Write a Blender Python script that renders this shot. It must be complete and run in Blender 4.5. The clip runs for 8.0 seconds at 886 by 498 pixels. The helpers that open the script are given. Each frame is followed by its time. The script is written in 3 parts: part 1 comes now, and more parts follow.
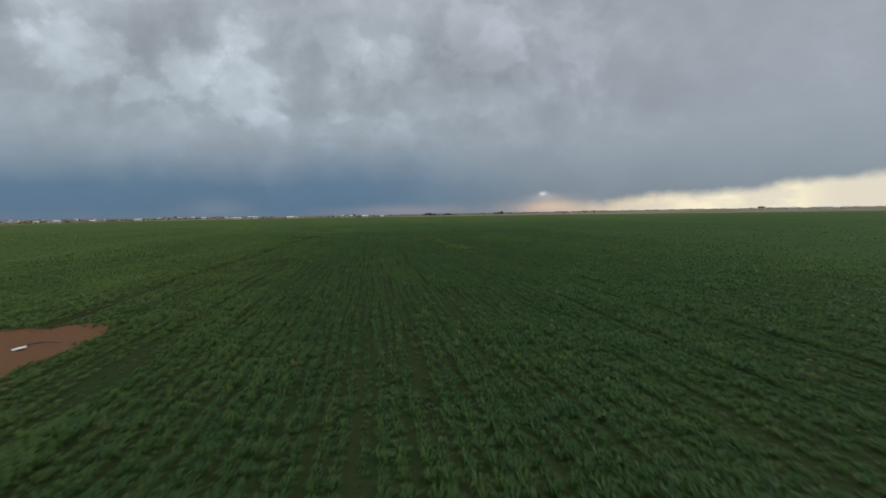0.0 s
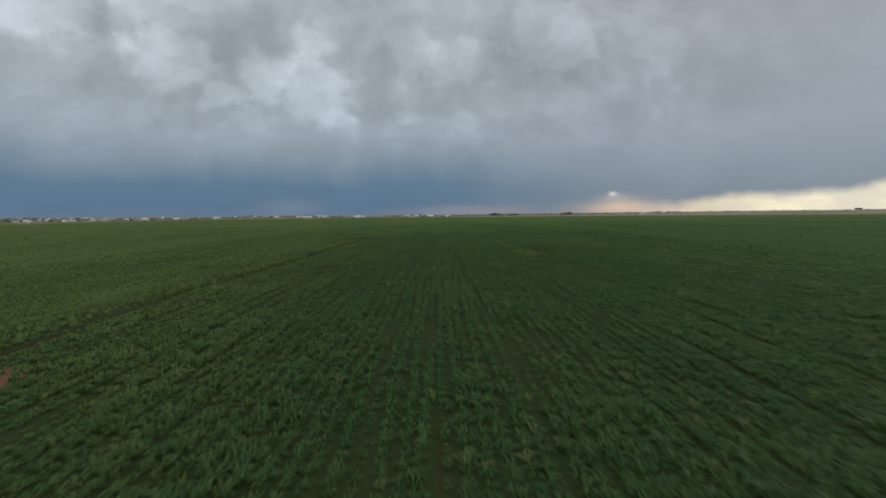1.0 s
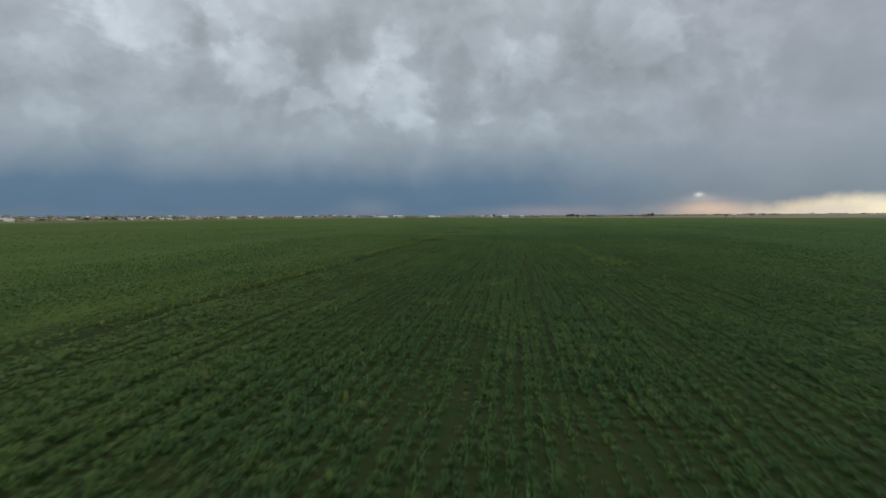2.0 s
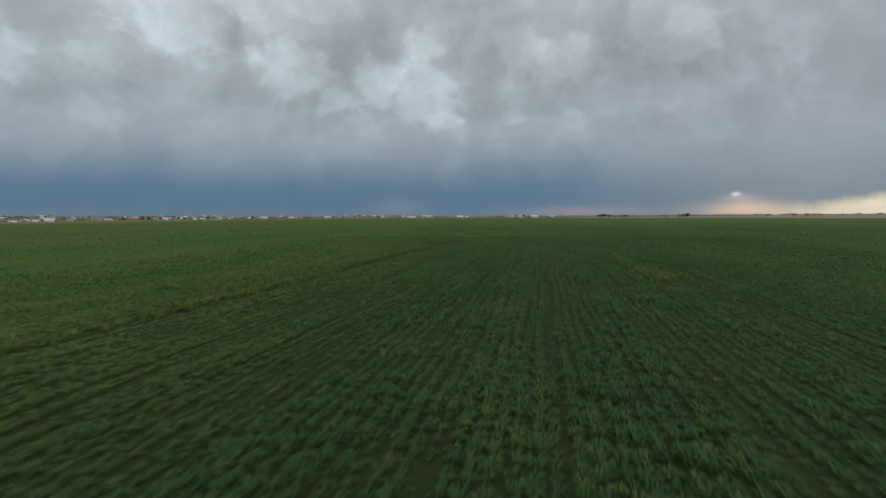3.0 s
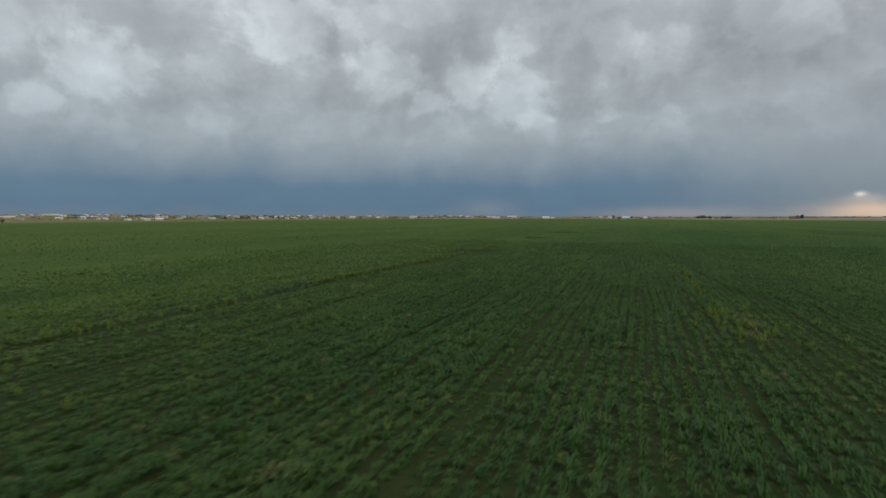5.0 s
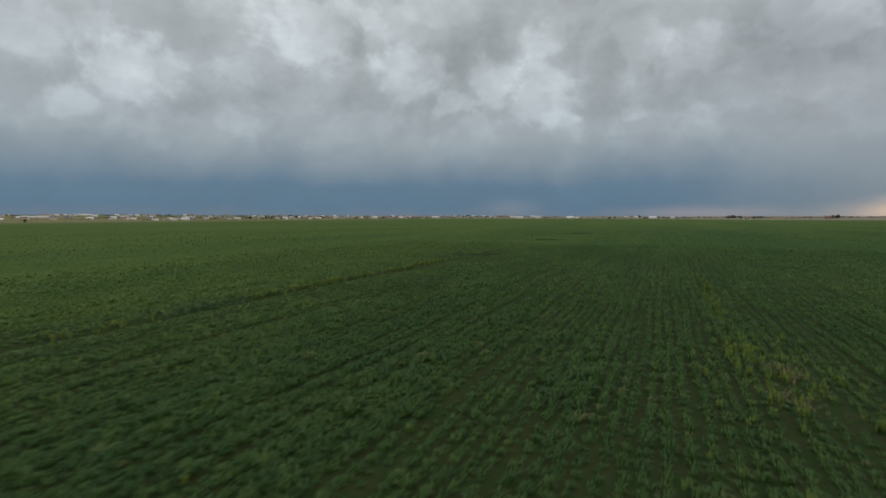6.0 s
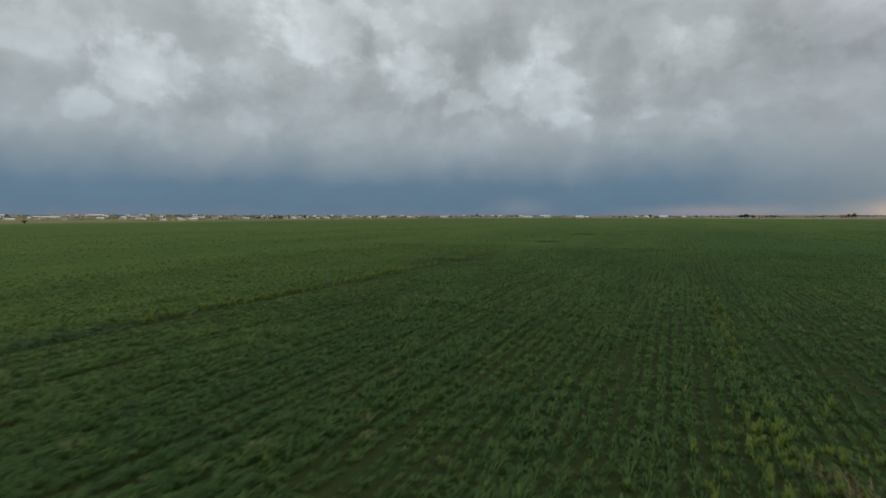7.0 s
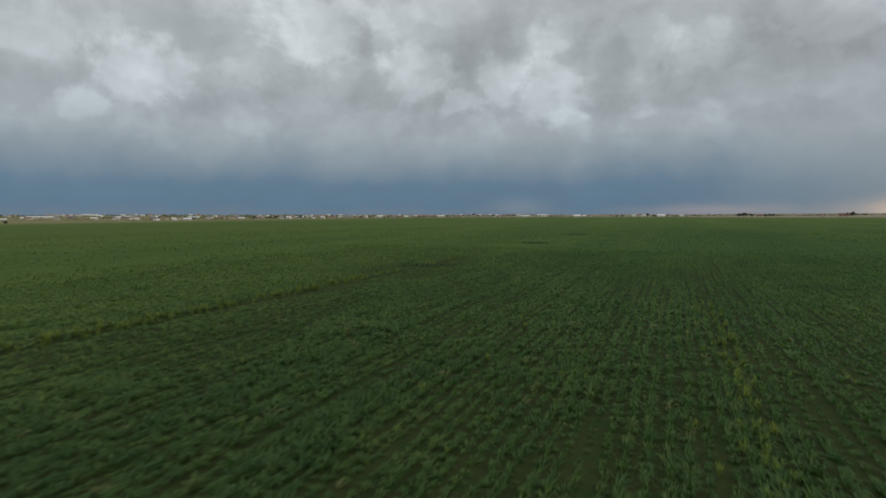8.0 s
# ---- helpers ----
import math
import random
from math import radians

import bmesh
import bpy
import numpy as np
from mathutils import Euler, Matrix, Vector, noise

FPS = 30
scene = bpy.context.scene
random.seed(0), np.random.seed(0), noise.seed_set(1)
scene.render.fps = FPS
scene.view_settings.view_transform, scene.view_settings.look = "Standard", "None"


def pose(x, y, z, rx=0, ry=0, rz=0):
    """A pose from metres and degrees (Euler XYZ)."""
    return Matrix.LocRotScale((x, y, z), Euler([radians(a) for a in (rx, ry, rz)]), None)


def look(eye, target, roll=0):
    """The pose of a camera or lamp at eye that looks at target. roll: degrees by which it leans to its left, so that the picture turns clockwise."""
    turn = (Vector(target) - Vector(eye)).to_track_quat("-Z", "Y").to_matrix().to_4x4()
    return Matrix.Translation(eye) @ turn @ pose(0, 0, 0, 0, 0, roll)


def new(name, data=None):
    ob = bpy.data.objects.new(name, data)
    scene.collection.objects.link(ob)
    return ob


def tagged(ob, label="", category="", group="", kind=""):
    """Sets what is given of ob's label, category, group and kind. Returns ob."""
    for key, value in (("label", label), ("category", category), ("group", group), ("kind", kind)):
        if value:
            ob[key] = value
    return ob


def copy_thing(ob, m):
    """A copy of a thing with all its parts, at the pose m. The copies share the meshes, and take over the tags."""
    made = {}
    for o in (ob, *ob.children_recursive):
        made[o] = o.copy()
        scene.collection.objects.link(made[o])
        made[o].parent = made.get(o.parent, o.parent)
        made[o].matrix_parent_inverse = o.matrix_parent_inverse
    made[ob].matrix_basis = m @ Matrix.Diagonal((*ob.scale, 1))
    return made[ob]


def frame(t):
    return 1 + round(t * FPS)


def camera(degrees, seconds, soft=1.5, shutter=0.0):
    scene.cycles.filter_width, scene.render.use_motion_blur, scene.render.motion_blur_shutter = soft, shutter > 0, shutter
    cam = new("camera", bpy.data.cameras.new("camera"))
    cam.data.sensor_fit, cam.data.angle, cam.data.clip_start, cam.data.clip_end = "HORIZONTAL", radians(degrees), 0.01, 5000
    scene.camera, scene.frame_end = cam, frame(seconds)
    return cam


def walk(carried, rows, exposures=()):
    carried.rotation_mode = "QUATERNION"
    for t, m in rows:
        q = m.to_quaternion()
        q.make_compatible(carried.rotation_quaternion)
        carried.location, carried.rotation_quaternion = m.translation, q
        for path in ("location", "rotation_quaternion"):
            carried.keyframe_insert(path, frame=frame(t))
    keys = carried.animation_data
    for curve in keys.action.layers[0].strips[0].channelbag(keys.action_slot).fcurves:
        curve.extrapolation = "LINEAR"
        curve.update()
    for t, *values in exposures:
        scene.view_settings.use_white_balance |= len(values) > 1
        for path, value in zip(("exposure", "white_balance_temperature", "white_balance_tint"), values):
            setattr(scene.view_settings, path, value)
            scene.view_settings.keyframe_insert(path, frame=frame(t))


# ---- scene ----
# ------------------------------------------------------------------ camera
cam = camera(77.75, 8.0, soft=1.6, shutter=0.55)
walk(cam, [
    (0, pose(0.00, 0.00, 3.599, 86.31, 0.87, -7.30)),
    (0.25, pose(0.27, 1.79, 3.611, 86.32, 0.84, -6.80)),
    (0.5, pose(0.54, 3.60, 3.622, 86.34, 0.80, -5.23)),
    (1, pose(1.02, 7.28, 3.634, 86.40, 0.56, -0.48)),
    (1.5, pose(1.41, 10.97, 3.608, 86.48, 0.25, 4.76)),
    (2, pose(1.75, 14.63, 3.604, 86.49, 0.18, 7.31)),
    (2.2, pose(1.89, 16.19, 3.606, 86.49, 0.18, 8.42)),
    (3.3, pose(2.82, 25.40, 3.620, 86.52, 0.20, 10.85)),
    (3.5, pose(3.13, 26.94, 3.630, 86.53, 0.21, 11.56)),
    (4, pose(4.07, 30.49, 3.692, 86.56, -0.07, 16.36)),
    (4.5, pose(5.07, 34.02, 3.725, 86.57, -0.10, 18.17)),
    (4.7, pose(5.42, 35.34, 3.734, 86.56, -0.10, 18.70)),
    (5.8, pose(6.68, 42.23, 3.812, 86.54, -0.09, 21.58)),
    (6, pose(6.85, 43.50, 3.841, 86.53, -0.09, 22.05)),
    (6.5, pose(7.18, 46.75, 3.927, 86.49, -0.08, 22.86)),
    (7, pose(7.30, 49.98, 3.967, 86.48, 0.01, 23.08)),
    (7.5, pose(7.36, 53.27, 3.993, 86.44, 0.06, 22.89)),
    (8, pose(7.35, 56.44, 3.999, 86.40, 0.14, 22.88)),
], exposures=[(0, 0.0, 6090, 10), (2, 0.0, 6130, 10), (4, 0.02, 6270, 9.5), (6, 0.04, 6380, 9), (8, 0.04, 6430, 9)])

# ------------------------------------------------------------------ sun and sky
# compass of this place: azimuth in degrees, positive to the left of the crop rows (+y)
SUN_AZ, SUN_EL = -75.0, 26.0
sun = new("sun", bpy.data.lights.new("sun", "SUN"))
sun.data.energy, sun.data.angle, sun.data.color = 0.9, radians(25), (1.0, 0.93, 0.82)
_a, _e = radians(SUN_AZ), radians(SUN_EL)
sun_way = Vector((-math.sin(_a) * math.cos(_e), math.cos(_a) * math.cos(_e), math.sin(_e)))
sun.matrix_world = look(sun_way * 100, (0, 0, 0))


class Nodes:
    """Short hand for node trees."""

    def __init__(self, tree):
        self.t = tree
        tree.nodes.clear()

    def add(self, kind, **props):
        n = self.t.nodes.new(kind)
        for k, v in props.items():
            if k == "operation":
                n.operation = v
            elif k == "data_type":
                n.data_type = v
            elif k == "blend_type":
                n.blend_type = v
        return n

    def set(self, socket, value):
        if isinstance(value, bpy.types.NodeSocket):
            self.t.links.new(value, socket)
        elif isinstance(value, (tuple, list)) and len(value) == 3 and socket.type == "RGBA":
            socket.default_value = (*value, 1)
        else:
            socket.default_value = value

    def math(self, op, a, b=0.0, c=0.0, clamp=False):
        n = self.add("ShaderNodeMath", operation=op)
        n.use_clamp = clamp
        self.set(n.inputs[0], a)
        self.set(n.inputs[1], b)
        self.set(n.inputs[2], c)
        return n.outputs[0]

    def vec(self, op, a, b=(0, 0, 0)):
        n = self.add("ShaderNodeVectorMath", operation=op)
        self.set(n.inputs[0], a)
        self.set(n.inputs[1], b)
        return n.outputs[0]

    def smooth(self, v, lo, hi, a=0.0, b=1.0):
        n = self.add("ShaderNodeMapRange")
        n.interpolation_type = "SMOOTHSTEP"
        for i, q in enumerate((v, lo, hi, a, b)):
            self.set(n.inputs[i], q)
        return n.outputs[0]

    def mix(self, f, a, b, blend="MIX"):
        n = self.add("ShaderNodeMix", data_type="RGBA", blend_type=blend)
        self.set(n.inputs[0], f)
        self.set(n.inputs[6], a)
        self.set(n.inputs[7], b)
        return n.outputs[2]

    def noise(self, v, scale, detail=4.0, rough=0.5, distortion=0.0):
        n = self.add("ShaderNodeTexNoise")
        for k, q in (("Vector", v), ("Scale", scale), ("Detail", detail), ("Roughness", rough), ("Distortion", distortion)):
            self.set(n.inputs[k], q)
        return n.outputs[0]

    def ramp(self, f, stops):
        n = self.add("ShaderNodeValToRGB")
        el = n.color_ramp.elements
        while len(el) < len(stops):
            el.new(0.5)
        for e, (p, c) in zip(el, stops):
            e.position, e.color = p, (*c, 1)
        self.set(n.inputs[0], f)
        return n.outputs[0]


world = bpy.data.worlds.new("overcast_sky")
scene.world = world
world.use_nodes = True
N = Nodes(world.node_tree)
way = N.add("ShaderNodeTexCoord").outputs["Generated"]
sep = N.add("ShaderNodeSeparateXYZ")
N.set(sep.inputs[0], way)
DX, DY, DZ = sep.outputs
AZ = N.math("MULTIPLY", N.math("ARCTAN2", N.math("MULTIPLY", DX, -1.0), DY), 57.29578)
EL = N.math("MULTIPLY", N.math("ARCSINE", DZ), 57.29578)
# positions on the cloud deck: the deck bends down a little towards the horizon
lift = N.math("ADD", N.math("MAXIMUM", DZ, 0.0), 0.13)
deck = N.add("ShaderNodeCombineXYZ")
N.set(deck.inputs[0], N.math("DIVIDE", DX, lift))
N.set(deck.inputs[1], N.math("DIVIDE", DY, lift))
DECK = deck.outputs[0]
# slow drift of the sampling direction, so that the billows curl
swirl = N.add("ShaderNodeTexNoise")
for k, q in (("Vector", way), ("Scale", 5.0), ("Detail", 3.0)):
    N.set(swirl.inputs[k], q)
CURL = N.vec("ADD", N.vec("MULTIPLY", way, (1.0, 1.0, 1.25)), N.vec("MULTIPLY", N.vec("SUBTRACT", swirl.outputs[1], (0.5, 0.5, 0.5)), (0.09, 0.09, 0.07)))


BIG = N.noise(DECK, 0.9, 3.0, 0.5, 0.3)


def puffs(scale, detail):
    """Rounded heads of cloud, 0 at their rims to about 1 in the middle."""
    n = N.add("ShaderNodeTexVoronoi")
    n.feature, n.normalize = "SMOOTH_F1", True
    for k, q in (("Vector", CURL), ("Scale", scale), ("Detail", detail), ("Roughness", 0.45), ("Smoothness", 0.55)):
        N.set(n.inputs[k], q)
    return N.math("SUBTRACT", 1.0, n.outputs["Distance"])


HEADS = puffs(11.0, 2.5)
FINE = N.noise(CURL, 15.0, 6.0, 0.58)
GRAIN = N.noise(CURL, 34.0, 4.0, 0.55)
CAULI = N.smooth(N.noise(CURL, 10.5, 5.0, 0.52), 0.44, 0.58)
SOFT = N.noise(CURL, 5.0, 4.0, 0.5)
# warped angles give the cloud banks uneven edges
WARP = N.math("SUBTRACT", N.noise(way, 9.0, 5.0, 0.55), 0.5)
WARP2 = N.math("SUBTRACT", N.noise(N.vec("ADD", way, (5.2, 1.7, 3.1)), 9.0, 5.0, 0.55), 0.5)
AZW = N.math("MULTIPLY_ADD", WARP, 7.0, AZ)
ELW = N.math("MULTIPLY_ADD", WARP2, 5.0, EL)

# grey deck: storm-blue low down, lighter above; greyer towards the sun side
# (an overcast sky is about twice as bright overhead as low down)
ELR = N.math("DIVIDE", N.math("MULTIPLY_ADD", WARP2, 3.0, EL), 90.0, clamp=True)
left_side = N.ramp(ELR, [(0.0, (0.135, 0.190, 0.250)), (0.012, (0.106, 0.180, 0.258)), (0.033, (0.114, 0.188, 0.265)),
                         (0.055, (0.205, 0.262, 0.315)), (0.085, (0.335, 0.378, 0.405)), (0.14, (0.405, 0.442, 0.460)),
                         (0.23, (0.450, 0.480, 0.495)), (1.0, (1.25, 1.27, 1.28))])
right_side = N.ramp(ELR, [(0.0, (0.268, 0.285, 0.296)), (0.017, (0.212, 0.253, 0.288)), (0.047, (0.263, 0.303, 0.335)),
                          (0.09, (0.340, 0.370, 0.396)), (0.17, (0.360, 0.380, 0.402)), (0.25, (0.360, 0.377, 0.393)), (1.0, (1.25, 1.27, 1.28))])
SIDE = N.smooth(N.math("MULTIPLY_ADD", WARP, 8.0, AZ), 4.0, -24.0)
deck_colour = N.mix(SIDE, left_side, right_side)
# the storm lies ahead; the even pale deck behind, down to the horizon, is unseen and added to light the leaf sides
back_fill = N.ramp(ELR, [(0.0, (0.50, 0.53, 0.56)), (0.15, (0.54, 0.56, 0.58)), (1.0, (1.25, 1.27, 1.28))])
deck_colour = N.mix(N.smooth(N.math("ABSOLUTE", AZ), 78.0, 125.0), deck_colour, back_fill)

# light and dark banks: azimuth, elevation, half widths, strength
BANKS_LIGHT = [(35.0, 18.4, 4.1, 2.9, 0.42), (50.7, 12.9, 3.7, 2.0, 0.40), (55.6, 9.5, 1.9, 1.2, 0.30), (41.1, 9.1, 2.4, 1.2, 0.18), (28.2, 17.6, 1.0, 2.3, 0.25),
               (25.7, 14.1, 3.3, 2.4, 0.34), (21.3, 11.0, 1.9, 0.7, 0.34), (16.4, 13.2, 2.4, 2.6, 0.40), (11.9, 12.0, 2.1, 2.3, 0.36), (11.1, 17.4, 2.7, 1.7, 0.26),
               (2.6, 16.2, 1.6, 2.2, 0.22), (-1.8, 15.3, 2.0, 1.8, 0.24), (-6.7, 11.1, 2.5, 1.5, 0.14), (3.8, 10.3, 1.2, 0.8, 0.20), (58.9, 15.5, 3.5, 1.9, 0.16),
               (21.3, 19.8, 4.4, 1.3, 0.20), (40.4, 14.6, 3.3, 2.8, 0.14), (-11.4, 17.6, 3.7, 2.9, 0.30), (-21.4, 17.0, 3.5, 2.9, 0.22), (4.3, 8.8, 6.3, 1.0, 0.12)]
BANKS_DARK = [(30.8, 17.9, 1.6, 2.2, -0.40), (21.6, 13.3, 3.6, 2.4, -0.34), (6.0, 17.8, 3.4, 2.8, -0.30), (45.1, 10.6, 3.6, 1.3, -0.20), (45.0, 16.1, 3.1, 1.4, -0.20),
              (-8.5, 14.8, 4.0, 3.0, -0.22), (7.0, 11.8, 2.2, 2.3, -0.24), (17.9, 17.7, 2.5, 2.1, -0.26), (56.7, 11.9, 2.1, 1.2, -0.14), (35.6, 11.7, 5.1, 2.3, -0.14),
              (-37.2, 12.8, 7.2, 4.6, -0.16), (-29.3, 11.2, 3.1, 2.2, -0.16), (0.0, 12.0, 1.5, 2.2, -0.14), (-6.0, 16.0, 11.0, 5.0, -0.14)]
RAG = N.math("ADD", N.math("MULTIPLY", N.math("SUBTRACT", HEADS, 0.62), 0.9), N.math("MULTIPLY", N.math("SUBTRACT", FINE, 0.5), 1.9))
tone = N.math("MULTIPLY", N.math("SUBTRACT", HEADS, 0.62), 0.22)
tone = N.math("MULTIPLY_ADD", N.math("SUBTRACT", SOFT, 0.5), 0.55, tone)
tone = N.math("MULTIPLY_ADD", N.math("SUBTRACT", FINE, 0.5), 0.55, tone)
tone = N.math("MULTIPLY_ADD", N.math("SUBTRACT", GRAIN, 0.5), 0.26, tone)
tone = N.math("MULTIPLY_ADD", N.math("SUBTRACT", CAULI, 0.75), 0.16, tone)
tone = N.math("MULTIPLY_ADD", N.math("SUBTRACT", BIG, 0.5), 0.35, tone)
for a, e, ra, re, amount in BANKS_LIGHT + BANKS_DARK:
    u = N.math("POWER", N.math("DIVIDE", N.math("SUBTRACT", AZW, float(a)), float(ra) * 1.25), 2.0)
    v = N.math("POWER", N.math("DIVIDE", N.math("SUBTRACT", ELW, float(e)), float(re) * 1.25), 2.0)
    g = N.math("EXPONENT", N.math("MULTIPLY", N.math("ADD", u, v), -1.0))
    if amount > 0:      # lit heads have rounded, ragged rims
        crisp = N.smooth(N.math("MULTIPLY_ADD", RAG, 0.8, g), 0.26, 0.72)
        g = N.math("MULTIPLY_ADD", g, 0.25, N.math("MULTIPLY", N.math("MULTIPLY", crisp, N.smooth(g, 0.04, 0.35)), 0.75))
    tone = N.math("MULTIPLY_ADD", g, float(amount), tone)
tone = N.math("MAXIMUM", tone, N.math("MULTIPLY", tone, 0.65))
# relief shows high on the deck, fades in the rain haze low down and on the veiled sun side
relief = N.math("MULTIPLY", N.smooth(EL, 3.5, 10.5, 0.14, 0.9), N.smooth(AZ, -14.0, -36.0, 1.0, 0.35))
tone = N.math("MAXIMUM", N.math("MULTIPLY_ADD", tone, relief, 1.0), 0.35)
grey = N.add("ShaderNodeCombineColor")
for i in range(3):
    N.set(grey.inputs[i], tone)
clouds = N.mix(1.0, deck_colour, grey.outputs[0], "MULTIPLY")

# pale gap under the deck on the sun side, and a small hole lit from behind
gap_top = N.math("MULTIPLY", N.math("EXPONENT", N.math("MULTIPLY", N.math("POWER", N.math("DIVIDE", N.math("ADD", AZW, 75.0), 40.0), 2.0), -1.0)), 5.3)
gap = N.smooth(N.math("SUBTRACT", gap_top, N.math("MULTIPLY_ADD", WARP2, 2.6, EL)), -0.55, 0.7)
gap = N.math("MULTIPLY", gap, N.smooth(AZ, -9.0, -30.0))
gap_colour = N.ramp(N.smooth(AZ, -14.0, -36.0), [(0.0, (0.61, 0.45, 0.34)), (0.5, (0.91, 0.74, 0.49)), (1.0, (1.0, 0.88, 0.61))])
veil = N.math("MULTIPLY", N.smooth(N.noise(N.vec("MULTIPLY", way, (1, 1, 3)), 7.0, 5.0, 0.55), 0.45, 0.62), 0.55)
gap_colour = N.mix(N.math("MAXIMUM", veil, N.smooth(AZW, -38.0, -44.0, 0.0, 0.6)), gap_colour, (0.64, 0.58, 0.49))
sky = N.mix(gap, clouds, gap_colour)
for a, e, ra, re, amount, colour in ((-17.7, 1.85, 0.38, 0.20, 0.9, (0.80, 0.74, 0.66)), (-18.5, 0.5, 3.2, 0.75, 0.75, (0.76, 0.54, 0.39)),
                                     (-17.9, 1.5, 1.5, 0.35, 0.35, (0.6, 0.55, 0.52)), (-3.0, 0.3, 6.0, 0.55, 0.35, (0.45, 0.36, 0.35)), (15, 0.8, 3.0, 0.9, 0.3, (0.29, 0.31, 0.34))):
    u = N.math("POWER", N.math("DIVIDE", N.math("SUBTRACT", N.math("MULTIPLY_ADD", WARP, 1.5, AZ), float(a)), float(ra)), 2.0)
    v = N.math("POWER", N.math("DIVIDE", N.math("SUBTRACT", N.math("MULTIPLY_ADD", WARP2, 0.5, EL), float(e)), float(re)), 2.0)
    g = N.math("EXPONENT", N.math("MULTIPLY", N.math("ADD", u, v), -1.0))
    sky = N.mix(N.math("MULTIPLY", g, float(amount)), sky, colour)

# the clear sky above the deck shows through it faintly
clear = N.add("ShaderNodeTexSky")
clear.sky_type, clear.sun_disc = "NISHITA", False
clear.sun_elevation, clear.sun_rotation = radians(SUN_EL), radians(-SUN_AZ)
bg_clear = N.add("ShaderNodeBackground")
N.set(bg_clear.inputs[0], clear.outputs[0])
bg_clear.inputs[1].default_value = 0.06
bg_cloud = N.add("ShaderNodeBackground")
N.set(bg_cloud.inputs[0], sky)
bg_cloud.inputs[1].default_value = 1.0
cover = N.add("ShaderNodeMixShader")
cover.inputs[0].default_value = 0.96
N.set(cover.inputs[1], bg_clear.outputs[0])
N.set(cover.inputs[2], bg_cloud.outputs[0])
N.set(N.add("ShaderNodeOutputWorld").inputs[0], cover.outputs[0])


# ------------------------------------------------------------------ materials
def material(name, rough=0.8):
    m = bpy.data.materials.new(name)
    m.use_nodes = True
    n = Nodes(m.node_tree)
    b = n.add("ShaderNodeBsdfPrincipled")
    b.inputs["Roughness"].default_value = rough
    b.inputs["Specular IOR Level"].default_value = 0.25
    out = n.add("ShaderNodeOutputMaterial")
    n.set(out.inputs[0], b.outputs[0])
    return m, n, b, out


def place(n):
    return n.add("ShaderNodeNewGeometry").outputs["Position"]


def bump(n, b, height, strength=0.5, distance=0.05):
    k = n.add("ShaderNodeBump")
    k.inputs["Strength"].default_value, k.inputs["Distance"].default_value = strength, distance
    n.set(k.inputs["Height"], height)
    n.set(b.inputs["Normal"], k.outputs[0])


def field_tint(n, pos):
    """Wide patches of yellower and bluer growth, drawn out along the rows."""
    wide = n.noise(n.vec("MULTIPLY", pos, (1.0, 0.16, 0.0)), 0.055, 5.0, 0.58, 0.3)
    mid = n.noise(n.vec("MULTIPLY", pos, (1.0, 0.5, 0.0)), 0.35, 3.0, 0.55)
    s = n.add("ShaderNodeSeparateXYZ")
    n.set(s.inputs[0], pos)
    # the poor strip by the furrow and the plot past it are paler; at the far end the brightness of grazing view is put
    # into the tint
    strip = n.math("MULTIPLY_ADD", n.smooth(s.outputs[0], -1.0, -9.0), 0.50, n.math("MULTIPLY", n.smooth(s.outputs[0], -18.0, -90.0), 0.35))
    pale_and_grazing = n.math("MAXIMUM", strip, n.math("MULTIPLY", n.smooth(s.outputs[1], 90.0, 420.0), 0.8))
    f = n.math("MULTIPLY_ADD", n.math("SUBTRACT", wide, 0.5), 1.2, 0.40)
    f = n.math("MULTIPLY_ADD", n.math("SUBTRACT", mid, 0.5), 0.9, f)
    return n.math("MULTIPLY_ADD", pale_and_grazing, 0.5, f, clamp=True)


LEAF_BLUE, LEAF_MID, LEAF_PALE = (0.037, 0.094, 0.021), (0.061, 0.122, 0.024), (0.110, 0.170, 0.033)


def leaf_material(name, blue, mid, pale, translucency=0.45, spread=0.5, field=True, clumps=1.1):
    m, n, b, out = material(name, 0.58)
    b.inputs["Specular IOR Level"].default_value = 0.36
    if field:
        shade = n.add("ShaderNodeAttribute")
        shade.attribute_name = "plant_shade"
        rnd = shade.outputs["Fac"]
    else:
        rnd = n.add("ShaderNodeNewGeometry").outputs["Random Per Island"]
    pos = place(n)
    f = field_tint(n, pos) if field else n.noise(pos, 1.2, 3.0)
    clump = n.noise(pos, 2.9, 2.0)
    f = n.math("MULTIPLY_ADD", n.math("SUBTRACT", clump, 0.5), clumps, f)
    f = n.math("MULTIPLY_ADD", n.math("SUBTRACT", rnd, 0.5), spread, f, clamp=True)
    col = n.ramp(f, [(0.0, blue), (0.5, mid), (1.0, pale)])
    if field:      # a few plants paler, the sheen of leaves put into their colour
        col = n.mix(n.smooth(rnd, 0.985, 0.99), col, (0.125, 0.150, 0.045))
    n.set(b.inputs["Base Color"], col)
    tr = n.add("ShaderNodeBsdfTranslucent")
    n.set(tr.inputs[0], col)
    mx = n.add("ShaderNodeMixShader")
    mx.inputs[0].default_value = translucency
    n.set(mx.inputs[1], b.outputs[0])
    n.set(mx.inputs[2], tr.outputs[0])
    n.set(out.inputs[0], mx.outputs[0])
    return m


